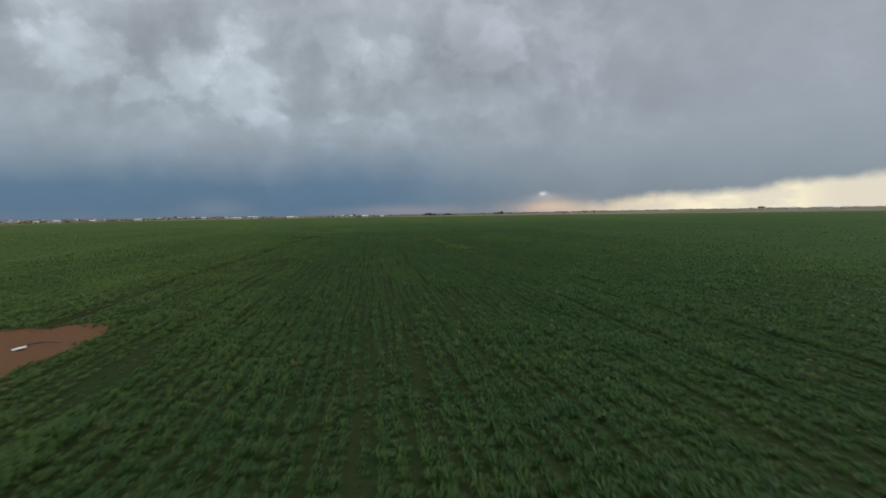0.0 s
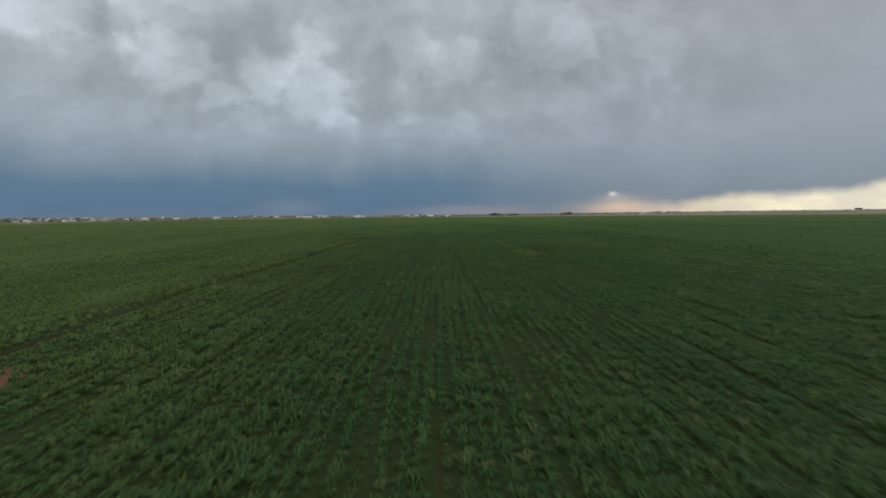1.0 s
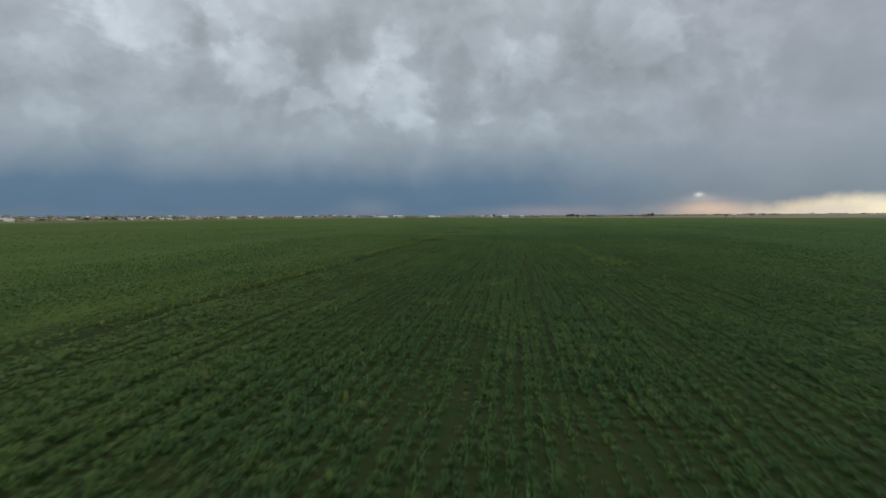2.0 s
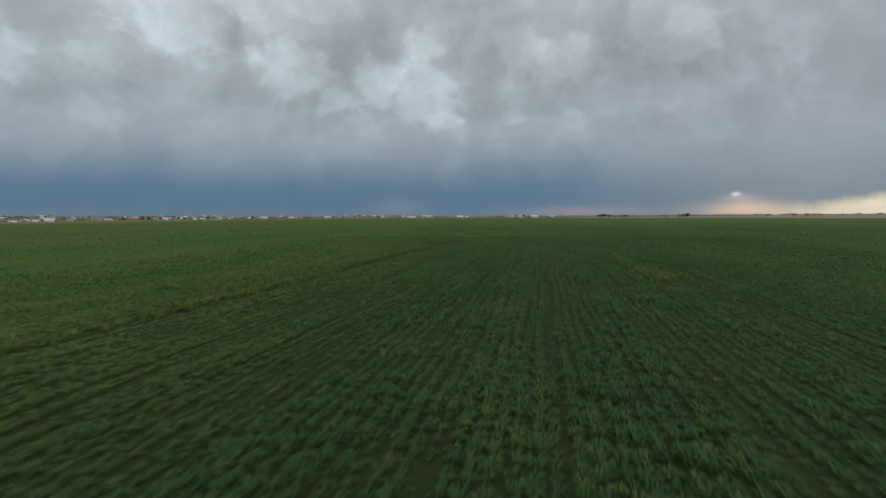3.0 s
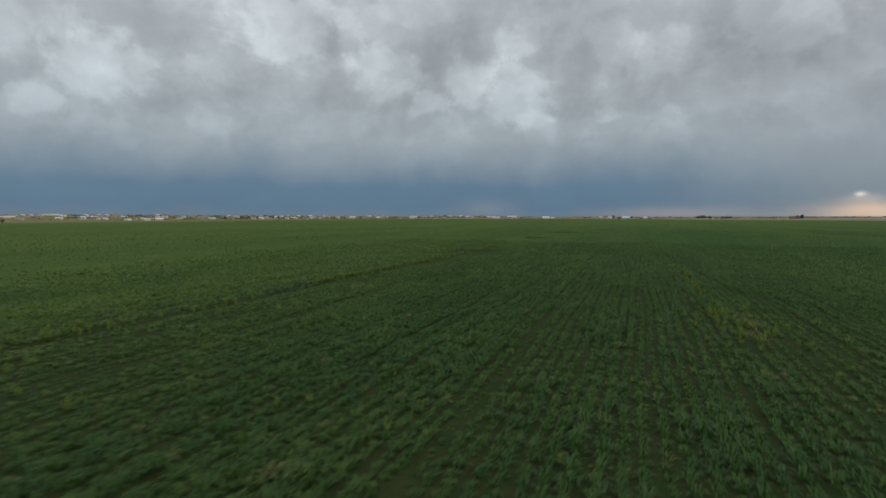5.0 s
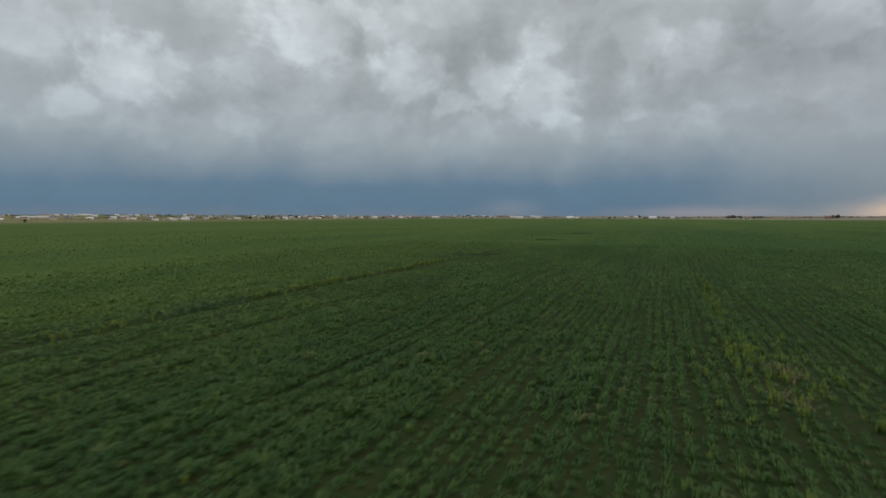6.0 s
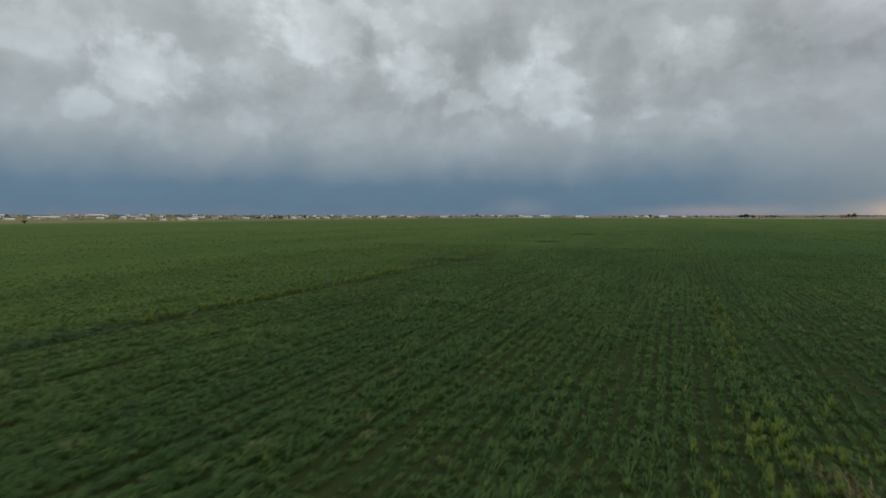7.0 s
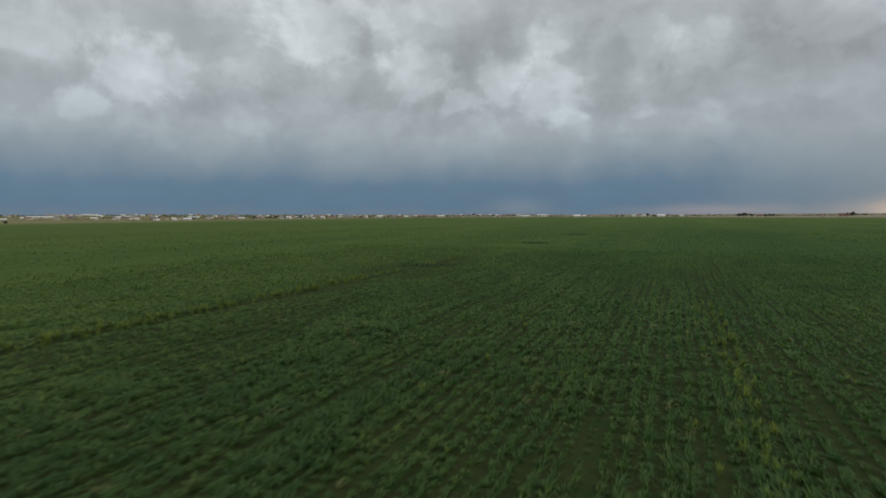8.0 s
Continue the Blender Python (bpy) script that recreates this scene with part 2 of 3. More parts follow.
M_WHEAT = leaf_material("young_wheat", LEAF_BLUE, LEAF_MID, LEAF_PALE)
M_WEED = leaf_material("flowering_weed", (0.085, 0.165, 0.023), (0.145, 0.212, 0.026), (0.230, 0.268, 0.036), 0.3, 0.9, False)
M_SEDGE = leaf_material("dark_sedge", (0.022, 0.052, 0.015), (0.036, 0.074, 0.019), (0.055, 0.092, 0.023), 0.25, 0.9, False)
M_DRY = leaf_material("dry_stalks", (0.12, 0.095, 0.035), (0.18, 0.14, 0.055), (0.25, 0.19, 0.08), 0.2, 0.9, False)
M_TREE = leaf_material("tree_foliage", (0.022, 0.036, 0.018), (0.034, 0.052, 0.022), (0.06, 0.065, 0.028), 0.2, 0.9, False)
M_OLIVE = leaf_material("olive_shrubs", (0.050, 0.066, 0.028), (0.080, 0.092, 0.040), (0.125, 0.125, 0.062), 0.2, 0.9, False)
M_BARE_TREE = leaf_material("brown_scrub", (0.045, 0.034, 0.024), (0.065, 0.050, 0.033), (0.10, 0.085, 0.055), 0.1, 0.9, False)

# one sheet of ground: red soil under the crop, crop cover farther out, dry grass and tilled soil past the field
M_GROUND, n, b, out = material("field_ground", 0.95)
b.inputs["Specular IOR Level"].default_value = 0.05
pos = place(n)
s = n.add("ShaderNodeSeparateXYZ")
n.set(s.inputs[0], pos)
PX, PY, PZ = s.outputs
clod = n.noise(pos, 9.0, 6.0, 0.6)
soil_wide = n.noise(pos, 0.6, 4.0, 0.55)
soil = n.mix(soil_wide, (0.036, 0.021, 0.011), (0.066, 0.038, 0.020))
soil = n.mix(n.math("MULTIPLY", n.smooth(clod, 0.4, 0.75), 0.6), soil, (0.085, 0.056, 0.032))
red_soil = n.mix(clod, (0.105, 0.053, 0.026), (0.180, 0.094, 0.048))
undergrowth_shade = n.smooth(n.noise(pos, 2.6, 5.0, 0.65), 0.46, 0.62)
streak = n.noise(n.vec("MULTIPLY", pos, (1.0, 0.03, 0.0)), 1.4, 4.0, 0.6)
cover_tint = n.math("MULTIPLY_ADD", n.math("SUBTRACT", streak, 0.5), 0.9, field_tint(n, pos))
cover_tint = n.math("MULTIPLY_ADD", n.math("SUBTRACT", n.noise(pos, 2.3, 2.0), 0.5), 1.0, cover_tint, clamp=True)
# leaf colours cut to about 0.6 for the shade plants cast on each other
canopy_shaded = n.ramp(cover_tint, [(0.0, (0.023, 0.056, 0.014)), (0.5, (0.037, 0.071, 0.015)), (1.0, (0.070, 0.102, 0.023))])
# seedlings between the rows, with the shade among the stems put into their dark green
edge_n = n.math("MULTIPLY", n.math("SUBTRACT", n.noise(pos, 1.6, 4.0, 0.6), 0.5), 0.9)
pit_x = n.math("DIVIDE", n.math("ADD", PX, 11.2), 2.3)
pit_y = n.math("DIVIDE", n.math("SUBTRACT", n.math("SUBTRACT", PY, 15.5), n.math("MULTIPLY", n.math("ADD", PX, 11.2), 0.35)), 5.6)
pit = n.math("ADD", n.math("POWER", n.math("ABSOLUTE", pit_x), 4.0), n.math("POWER", n.math("ABSOLUTE", pit_y), 4.0))
pit = n.smooth(n.math("ADD", pit, edge_n), 1.15, 0.75)
# shaded stems and soil, coloured dark green over most of the near sheet
near_soil = n.mix(n.math("MULTIPLY_ADD", undergrowth_shade, 0.24, 0.74), soil, (0.018, 0.038, 0.010))
bare_soil = n.add("ShaderNodeAttribute")
bare_soil.attribute_name = "open_soil"
near_soil = n.mix(n.smooth(n.math("MULTIPLY_ADD", n.math("SUBTRACT", clod, 0.5), 0.6, bare_soil.outputs["Fac"]), 0.35, 0.8), near_soil, n.mix(0.6, soil, (0.020, 0.011, 0.006)))
crop_cover = n.add("ShaderNodeAttribute")
crop_cover.attribute_name = "crop_cover"
ragged = n.math("MULTIPLY_ADD", n.math("SUBTRACT", n.noise(pos, 4.0, 4.0, 0.6), 0.5), 0.9, crop_cover.outputs["Fac"])
ground = n.mix(n.smooth(ragged, 0.10, 0.80), near_soil, canopy_shaded)
ground = n.mix(pit, ground, red_soil)
# dry pasture by the village, pale stubble and tilled strips beyond the far edge
wob = n.math("MULTIPLY", n.math("SUBTRACT", n.noise(pos, 0.012, 4.0), 0.5), 60.0)
pasture_f = n.noise(n.vec("MULTIPLY", pos, (0.35, 1.0, 0.0)), 0.02, 5.0, 0.6)
pasture = n.ramp(pasture_f, [(0.3, (0.095, 0.105, 0.040)), (0.5, (0.150, 0.140, 0.068)), (0.7, (0.220, 0.190, 0.110))])
west_edge = n.smooth(n.math("ADD", PX, wob), -200.0, -400.0)
ground = n.mix(west_edge, ground, pasture)
far_edge = n.math("MULTIPLY_ADD", PX, 0.62, n.math("MULTIPLY_ADD", wob, 0.4, PY))
stubble = n.ramp(pasture_f, [(0.3, (0.120, 0.100, 0.060)), (0.6, (0.230, 0.205, 0.150)), (0.8, (0.30, 0.27, 0.21))])
ground = n.mix(n.smooth(far_edge, 815.0, 830.0), ground, stubble)
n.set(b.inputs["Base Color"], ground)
bump(n, b, n.math("ADD", clod, n.math("MULTIPLY", n.noise(pos, 28.0, 4.0), 0.4)), 0.8, 0.06)


def plain(name, colour, other, rough=0.7, scale=1.5, metal=0.0):
    m, n, b, out = material(name, rough)
    b.inputs["Metallic"].default_value = metal
    pos = place(n)
    f = n.math("MULTIPLY_ADD", n.noise(pos, scale * 8, 3.0), 0.4, n.math("MULTIPLY", n.noise(pos, scale, 5.0, 0.6), 0.7))
    n.set(b.inputs["Base Color"], n.mix(n.smooth(f, 0.3, 0.8), colour, other))
    bump(n, b, f, 0.3, 0.02)
    return m


M_WHITE = plain("white_render", (0.66, 0.64, 0.59), (0.50, 0.47, 0.42))
M_CREAM = plain("cream_render", (0.58, 0.52, 0.42), (0.46, 0.40, 0.32))
M_PINK = plain("weathered_pink_render", (0.42, 0.27, 0.22), (0.34, 0.23, 0.19))
M_GREY = plain("grey_blockwork", (0.30, 0.29, 0.28), (0.22, 0.21, 0.20))
M_SHEET = plain("pale_roof_sheet", (0.60, 0.60, 0.57), (0.44, 0.43, 0.40), 0.6)
M_TILE = plain("brown_roof_tiles", (0.19, 0.11, 0.08), (0.13, 0.085, 0.065))
M_SLATE = plain("grey_roof", (0.20, 0.20, 0.21), (0.14, 0.14, 0.15))
M_DARK = plain("dark_window", (0.03, 0.035, 0.04), (0.045, 0.05, 0.055), 0.25)
M_WOOD = plain("brown_door_wood", (0.12, 0.07, 0.045), (0.08, 0.05, 0.03))
M_BARK = plain("bark", (0.10, 0.075, 0.055), (0.065, 0.05, 0.04), 0.9, 6.0)
M_LITTER = plain("white_plastic", (0.78, 0.77, 0.75), (0.60, 0.57, 0.54), 0.45, 5.0)


# ------------------------------------------------------------------ helpers for meshes
def mesh_of(name, verts, faces, mat):
    """A mesh from numpy arrays, all faces with one corner count."""
    me = bpy.data.meshes.new(name)
    verts, faces = np.asarray(verts, np.float32), np.asarray(faces, np.int32)
    k = faces.shape[1]
    me.vertices.add(len(verts))
    me.vertices.foreach_set("co", verts.ravel())
    me.loops.add(faces.size)
    me.loops.foreach_set("vertex_index", faces.ravel())
    me.polygons.add(len(faces))
    me.polygons.foreach_set("loop_start", np.arange(0, faces.size, k, dtype=np.int32))
    me.update(calc_edges=True)
    me.validate()
    me.materials.append(mat)
    return me


def part(name, bm, mat, parent, label=""):
    me = bpy.data.meshes.new(name)
    bm.to_mesh(me)
    bm.free()
    me.materials.append(mat)
    ob = new(name, me)
    ob.parent = parent
    return tagged(ob, label)


def box_into(bm, x0, y0, z0, x1, y1, z1):
    m = Matrix.Translation(((x0 + x1) / 2, (y0 + y1) / 2, (z0 + z1) / 2)) @ Matrix.Diagonal((x1 - x0, y1 - y0, z1 - z0, 1))
    bmesh.ops.create_cube(bm, size=1, matrix=m)


LATTICES = {}


def value_noise(x, y, scale, seed):
    """Smooth noise from 0 to 1 on arrays."""
    if seed not in LATTICES:
        LATTICES[seed] = np.random.RandomState(seed).rand(256, 256)
    lattice = LATTICES[seed]
    u, v = x / scale, y / scale
    i, j = np.floor(u).astype(int), np.floor(v).astype(int)
    fu, fv = u - i, v - j
    fu, fv = fu * fu * (3 - 2 * fu), fv * fv * (3 - 2 * fv)
    a, b_, c, d = lattice[i % 256, j % 256], lattice[(i + 1) % 256, j % 256], lattice[i % 256, (j + 1) % 256], lattice[(i + 1) % 256, (j + 1) % 256]
    return (a * (1 - fu) + b_ * fu) * (1 - fv) + (c * (1 - fu) + d * fu) * fv


# ------------------------------------------------------------------ ground
SOIL = -0.20


def pit_shape(x, y):
    """1 inside the bare hollow beside the furrow."""
    edge = (value_noise(x, y, 0.9, 5) - 0.5) * 0.9
    u, v = (x + 11.2) / 2.3, (y - 15.5 - 0.35 * (x + 11.2)) / 5.6
    return np.clip((1.15 - u ** 4 - v ** 4 + edge) * 2, 0, 1)


def wheel_track(y, x0):
    return x0 - 0.013 * (y - 15) + 0.10 * np.sin(y * 0.13)


TRACKS = ((0.95, 0.95), (-0.45, 0.70), (-6.4, 0.85), (3.1, 0.45), (6.1, 0.55), (-4.6, 0.4))    # place and depth


def furrow(y):
    return -11.45 - 0.22 * np.sin(y * 0.21) - 0.25 * np.sin(y * 0.047 + 0.6)


def open_soil(x, y):
    """Where wheels and the furrow have left the soil bare, 0 to 1."""
    v = 0 * x
    for x0, depth in TRACKS:
        v = np.maximum(v, depth * np.exp(-((x - wheel_track(y, x0)) / 0.09) ** 2) * (0.2 + 0.8 * value_noise(x, y, 2.5, 19)))
    v = np.maximum(v, np.exp(-((x - furrow(y)) / 0.22) ** 2) * (0.3 + 0.7 * value_noise(0 * x, y, 6.0, 26)))
    return np.clip(v, 0, 1)


def growth(x, y):
    """How tall the wheat stands, 0 (none) to about 1.3."""
    g = 0.62 + 0.55 * value_noise(x, y * 0.6, 2.6, 11) + 0.28 * (value_noise(x, y * 0.4, 9.0, 13) - 0.5)
    thin = np.clip((value_noise(x, y * 0.45, 3.4, 14) - 0.66) * 5, 0, 1) * (0.4 + 0.6 * value_noise(x, y, 0.6, 18))
    g = g * (1 - 0.45 * thin)
    for x0, depth in TRACKS:
        g = g * (1 - 0.82 * depth * np.exp(-((x - wheel_track(y, x0)) / 0.10) ** 2))
    g = g * (1 - (0.55 + 0.4 * value_noise(0 * x, y, 5.0, 27)) * np.exp(-((x - furrow(y)) / 0.32) ** 2))
    g = g * (1 - 0.22 * np.exp(-((x - furrow(y) - 0.7) / 0.5) ** 2))
    # poor stand on the strip along the furrow
    g = g * (1 - 0.22 * np.exp(-((x + 9.2) / 2.0) ** 2) * (0.5 + value_noise(x, y * 0.5, 1.8, 24)))
    # thin, weedy stretch by the yellow patch, and bare spots farther on
    for cx, cy, rx, ry, amount in ((9.8, 58.5, 1.2, 4.5, 0.5), (11.5, 66, 0.9, 2.0, 0.6), (10.0, 70, 0.6, 1.6, 0.6), (5.9, 67, 0.4, 1.4, 0.6), (3.8, 23.6, 0.35, 0.7, 0.6), (-3.5, 21.9, 0.4, 0.6, 0.6)):
        g = g * (1 - amount * np.exp(-((x - cx) / rx) ** 2 - ((y - cy) / ry) ** 2))
    return g * (1 - pit_shape(x, y))


def ease(v, lo, hi):
    u = np.clip((v - lo) / (hi - lo), 0, 1)
    return u * u * (3 - 2 * u)


def terrain(x, y):
    """The wide lie of the land: the village lies low, the far side on the sun's hand rises."""
    d = np.hypot(x, y)
    low = -3.4 * ease(-x, 240, 700) * (1 - ease(-x, 850, 1350)) - 1.2 * ease(d, 820, 1000) * ease(-x, -150, 100) * (1 - ease(-x, 240, 500))
    high = 3.8 * ease(d, 720, 1150) * ease(x, 150, 620) + 0.5 * ease(d, 800, 1100) * ease(x, 0, 200)
    back = 3.4 * ease(d, 1100, 2000) * ease(-x, -100, 300)      # the plain lifts again behind the village
    return low + high + back


def cover_of(x, y):
    """How far the sheet stands for the crop itself, 0 to 1: bare soil under the plants in the middle, closed crop far out."""
    strip = np.maximum(np.maximum((furrow(y) - x) / 6, (x - 20) / 14), (y - 74) / 60) + 0.5 * (value_noise(x, y * 0.5, 6.0, 15) - 0.5)
    return ease(strip, 0.0, 1.0)


def soil_height(x, y):
    near = np.clip(1 - np.maximum(np.abs(x) / 60, np.abs(y - 40) / 110), 0, 1) ** 0.5
    z = (value_noise(x, y, 7, 1) - 0.5) * 0.10 + (value_noise(x, y, 1.3, 2) - 0.5) * 0.05
    z = z - 0.10 * np.exp(-((x - furrow(y)) / 0.30) ** 2)
    # where the crop has closed, the sheet is the crop itself: rows and clumps a hand above the soil
    clumps = 0.07 * value_noise(x, y * 0.7, 0.75, 6) + 0.08 * value_noise(x, y * 0.5, 2.1, 7) * value_noise(x, y, 0.5, 8)
    rows = 0.025 * np.cos(x / 0.66 * 2 * np.pi) * value_noise(x, y * 0.3, 3.0, 9)
    fade = np.clip(1 - np.maximum(np.abs(x) / 75, (y - 10) / 150), 0, 1)
    return SOIL + cover_of(x, y) * (0.05 + fade * (clumps + rows)) + z * near - 0.05 * pit_shape(x, y) + terrain(x, y)


def soil_at(x, y):
    return float(soil_height(np.array([x]), np.array([y]))[0])


def axis(fine0, fine1, step, limit):
    a = list(np.arange(fine0, fine1 + step / 2, step))
    d, p = step, fine1
    while p < limit:
        d *= 1.07
        p += d
        a.append(min(p, limit))
    d, p = step, fine0
    while p > -limit:
        d *= 1.07
        p -= d
        a.insert(0, max(p, -limit))
    return np.array(a)


gx, gy = axis(-28, 28, 0.22, 4600), axis(5, 112, 0.6, 4600)
GX, GY = np.meshgrid(gx, gy, indexing="xy")
GZ = soil_height(GX, GY)
idx = np.arange(GX.size).reshape(GX.shape)
quads = np.stack([idx[:-1, :-1], idx[:-1, 1:], idx[1:, 1:], idx[1:, :-1]], -1).reshape(-1, 4)
ground_ob = new("ground", mesh_of("ground", np.stack([GX, GY, GZ], -1).reshape(-1, 3), quads, M_GROUND))
cover_map = ground_ob.data.attributes.new("crop_cover", "FLOAT", "POINT")
cover_map.data.foreach_set("value", cover_of(GX, GY).ravel().astype(np.float32))
bare_map = ground_ob.data.attributes.new("open_soil", "FLOAT", "POINT")
bare_map.data.foreach_set("value", open_soil(GX, GY).ravel().astype(np.float32))
tagged(ground_ob, "flat reddish farm soil under the wheat, reaching the horizon", "ground", kind="structure")


# ------------------------------------------------------------------ crop
def inside(x, y, zone, soft):
    """1 inside a zone, falling to 0 over its rim, so that zones melt into one another."""
    d = np.minimum(np.minimum(x - zone[0], zone[1] - x), np.minimum(zone[3] - y, y - zone[2] + soft))
    return np.clip(d / soft + 0.4 * (value_noise(x, y, soft * 0.6, 17) - 0.5), 0, 1)


def tufts(zone, soft, row, step, seed, hole=None, hole_soft=1.0):
    """Root points and sizes of wheat plants along drilled rows that run in y; past the furrow the stand is broadcast."""
    rng = np.random.RandomState(seed)
    rows, along = np.arange(zone[0], zone[1], row), np.arange(zone[2], zone[3], step)
    X, Y = np.meshgrid(rows, along, indexing="ij")
    # some drill runs came up thin, for long stretches
    run = 7.3 * np.arange(len(rows))[:, None] + 0 * Y
    vigour = (0.86 + 0.28 * rng.rand(len(rows)))[:, None] * (1 - 0.5 * (rng.rand(len(rows)) < 0.22)[:, None] * value_noise(run, Y, 8.0, 23))
    sway = 0.05 * np.sin(Y * 0.4 + rng.rand(len(rows))[:, None] * 6)
    X = X + np.where(X < furrow(Y), rng.uniform(-0.5, 0.5, X.shape), rng.normal(0, 0.09, X.shape)) * row + sway
    Y = Y + rng.uniform(-0.42, 0.42, Y.shape) * step
    x, y, vigour = X.ravel(), Y.ravel(), vigour.ravel()
    keep = rng.rand(len(x)) < inside(x, y, zone, soft)
    if hole:
        keep &= rng.rand(len(x)) > inside(x, y, hole, hole_soft)
    x, y, vigour = x[keep], y[keep], vigour[keep]
    g = growth(x, y) * vigour * rng.uniform(0.62, 1.22, len(x)) * (0.75 + 0.5 * value_noise(x, y, 0.55, 12))
    keep = g > 0.15 + 0.12 * rng.rand(len(x))
    return x[keep], y[keep], g[keep], seed


def leaves(x, y, g, seed, count, height, reach, width, mat, name, label):
    """Arching leaves round each root, every leaf a quad and a tip; each plant has a shade of its own."""
    rng = np.random.RandomState(seed + 1)
    n, k = len(x), len(x) * count
    shade = np.repeat(rng.rand(n), count)
    turn = np.repeat(rng.rand(n) * 6.283, count) + np.tile(np.arange(count) * 2.4, n) + rng.normal(0, 0.35, k)
    x, y, g = np.repeat(x, count), np.repeat(y, count), np.repeat(g, count)
    ca, sa = np.cos(turn), np.sin(turn)
    upright = np.tile(np.linspace(0.0, 1.0, count), n)            # inner leaves stand, outer ones arch over
    r = reach * g * rng.uniform(0.7, 1.2, k) * (1.15 - 0.65 * upright)
    h = height * g * rng.uniform(0.8, 1.15, k) * (0.62 + 0.45 * upright)
    w = width * rng.uniform(0.75, 1.25, k) * (0.6 + 0.4 * g)
    bx, by = x + ca * reach * 0.12, y + sa * reach * 0.12
    bz = soil_height(bx, by) - 0.01
    base = np.stack([bx, by, bz], 1)
    mid = np.stack([bx + ca * r * 0.48 + 0.01, by + sa * r * 0.48, bz + h], 1)
    tip = np.stack([bx + ca * r + 0.03, by + sa * r + 0.01, bz + h * rng.uniform(0.55, 1.08, k)], 1)
    side = np.stack([-sa * w / 2, ca * w / 2, rng.normal(0, 0.15, k) * w], 1)
    v = np.stack([base - side * 0.6, base + side * 0.6, mid - side, mid + side, tip], 1).reshape(-1, 3)
    f = ((np.arange(k) * 5)[:, None, None] + np.array([[0, 1, 3], [0, 3, 2], [2, 3, 4]])[None]).reshape(-1, 3)
    me = mesh_of(name, v, f, mat)
    me.attributes.new("plant_shade", "FLOAT", "POINT").data.foreach_set("value", np.repeat(shade, 5).astype(np.float32))
    return tagged(new(name, me), label, "crop", kind="stuff")


def blades(x, y, g, count, length, width, spread, lean, seed):
    """Curved grass blades, each one quad and one tip, as vertices and triangles."""
    rng = np.random.RandomState(seed)
    n = len(x)
    x, y, g = np.repeat(x, count), np.repeat(y, count), np.repeat(g, count)
    k = n * count
    a = rng.rand(k) * 2 * np.pi
    bx, by = x + rng.normal(0, spread, k), y + rng.normal(0, spread, k)
    bz = soil_height(bx, by) - 0.01
    L = length * g * rng.uniform(0.65, 1.2, k)
    w = width * rng.uniform(0.7, 1.3, k)
    out = lean * rng.uniform(0.3, 1.4, k)
    ca, sa = np.cos(a), np.sin(a)
    dx, dy = ca * out + 0.10, sa * out + 0.04
    knee = rng.uniform(0.45, 0.75, k)
    mid = np.stack([bx + dx * L * 0.30, by + dy * L * 0.30, bz + L * knee], 1)
    tip = np.stack([bx + dx * L * 0.95, by + dy * L * 0.95, bz + L * (knee + rng.uniform(-0.20, 0.25, k))], 1)
    base = np.stack([bx, by, bz], 1)
    side = np.stack([-sa * w / 2, ca * w / 2, np.zeros(k)], 1)
    v = np.stack([base - side * 0.7, base + side * 0.7, mid - side, mid + side, tip], 1).reshape(-1, 3)
    f = ((np.arange(k) * 5)[:, None, None] + np.array([[0, 1, 3], [0, 3, 2], [2, 3, 4]])[None]).reshape(-1, 3)
    return v, f


NEAR, MIDDLE, FAR = (-10.5, 17.5, 4, 74), (-34, 36, 2, 124), (-130, 110, 0, 230)
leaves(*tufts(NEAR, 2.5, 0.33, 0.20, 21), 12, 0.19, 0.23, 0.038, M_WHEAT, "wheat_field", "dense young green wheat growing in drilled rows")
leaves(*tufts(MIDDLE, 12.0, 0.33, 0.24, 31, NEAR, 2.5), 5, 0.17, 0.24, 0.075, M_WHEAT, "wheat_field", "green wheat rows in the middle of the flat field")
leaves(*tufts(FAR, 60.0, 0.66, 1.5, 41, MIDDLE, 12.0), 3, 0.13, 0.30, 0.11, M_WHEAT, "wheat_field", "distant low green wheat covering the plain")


# ------------------------------------------------------------------ weeds in the crop
def weed_mesh(seed, height=0.32, leaves=98):
    """A bushy flowering weed: stems with small leaves and flower heads."""
    rng = np.random.RandomState(seed)
    v, f = [], []

    def leaf(p, d, w, l, up):
        d = d / np.linalg.norm(d)
        s = np.cross(d, (0, 0, 1.0))
        s = s / (np.linalg.norm(s) + 1e-6) * w / 2
        m = p + d * l * 0.5 + np.array((0, 0, up))
        k = len(v)
        v.extend([p, m - s, m + s, p + d * l])
        f.extend([(k, k + 2, k + 1), (k + 1, k + 2, k + 3)])

    for _ in range(7):
        a = rng.rand() * 2 * np.pi
        top = np.array((np.cos(a) * 0.16 * rng.rand(), np.sin(a) * 0.16 * rng.rand(), height * rng.uniform(0.7, 1.1)))
        s = np.array((-np.sin(a), np.cos(a), 0)) * 0.008
        k = len(v)
        v.extend([-s, s, top - s, top + s])
        f.extend([(k, k + 1, k + 3), (k, k + 3, k + 2)])
        for _ in range(leaves // 7):
            q = rng.uniform(0.25, 1.02)
            d = np.array((rng.normal(), rng.normal(), rng.uniform(0.0, 0.9)))
            big = 1.25 - 0.75 * q
            leaf(top * q, d, 0.036 * big, 0.085 * big, 0.008)
    return mesh_of("weed", np.array(v), np.array(f), M_WEED)


weed_kinds = [weed_mesh(s) for s in (1, 2, 3, 4, 5)]
rng = random.Random(7)


far_weeds = []


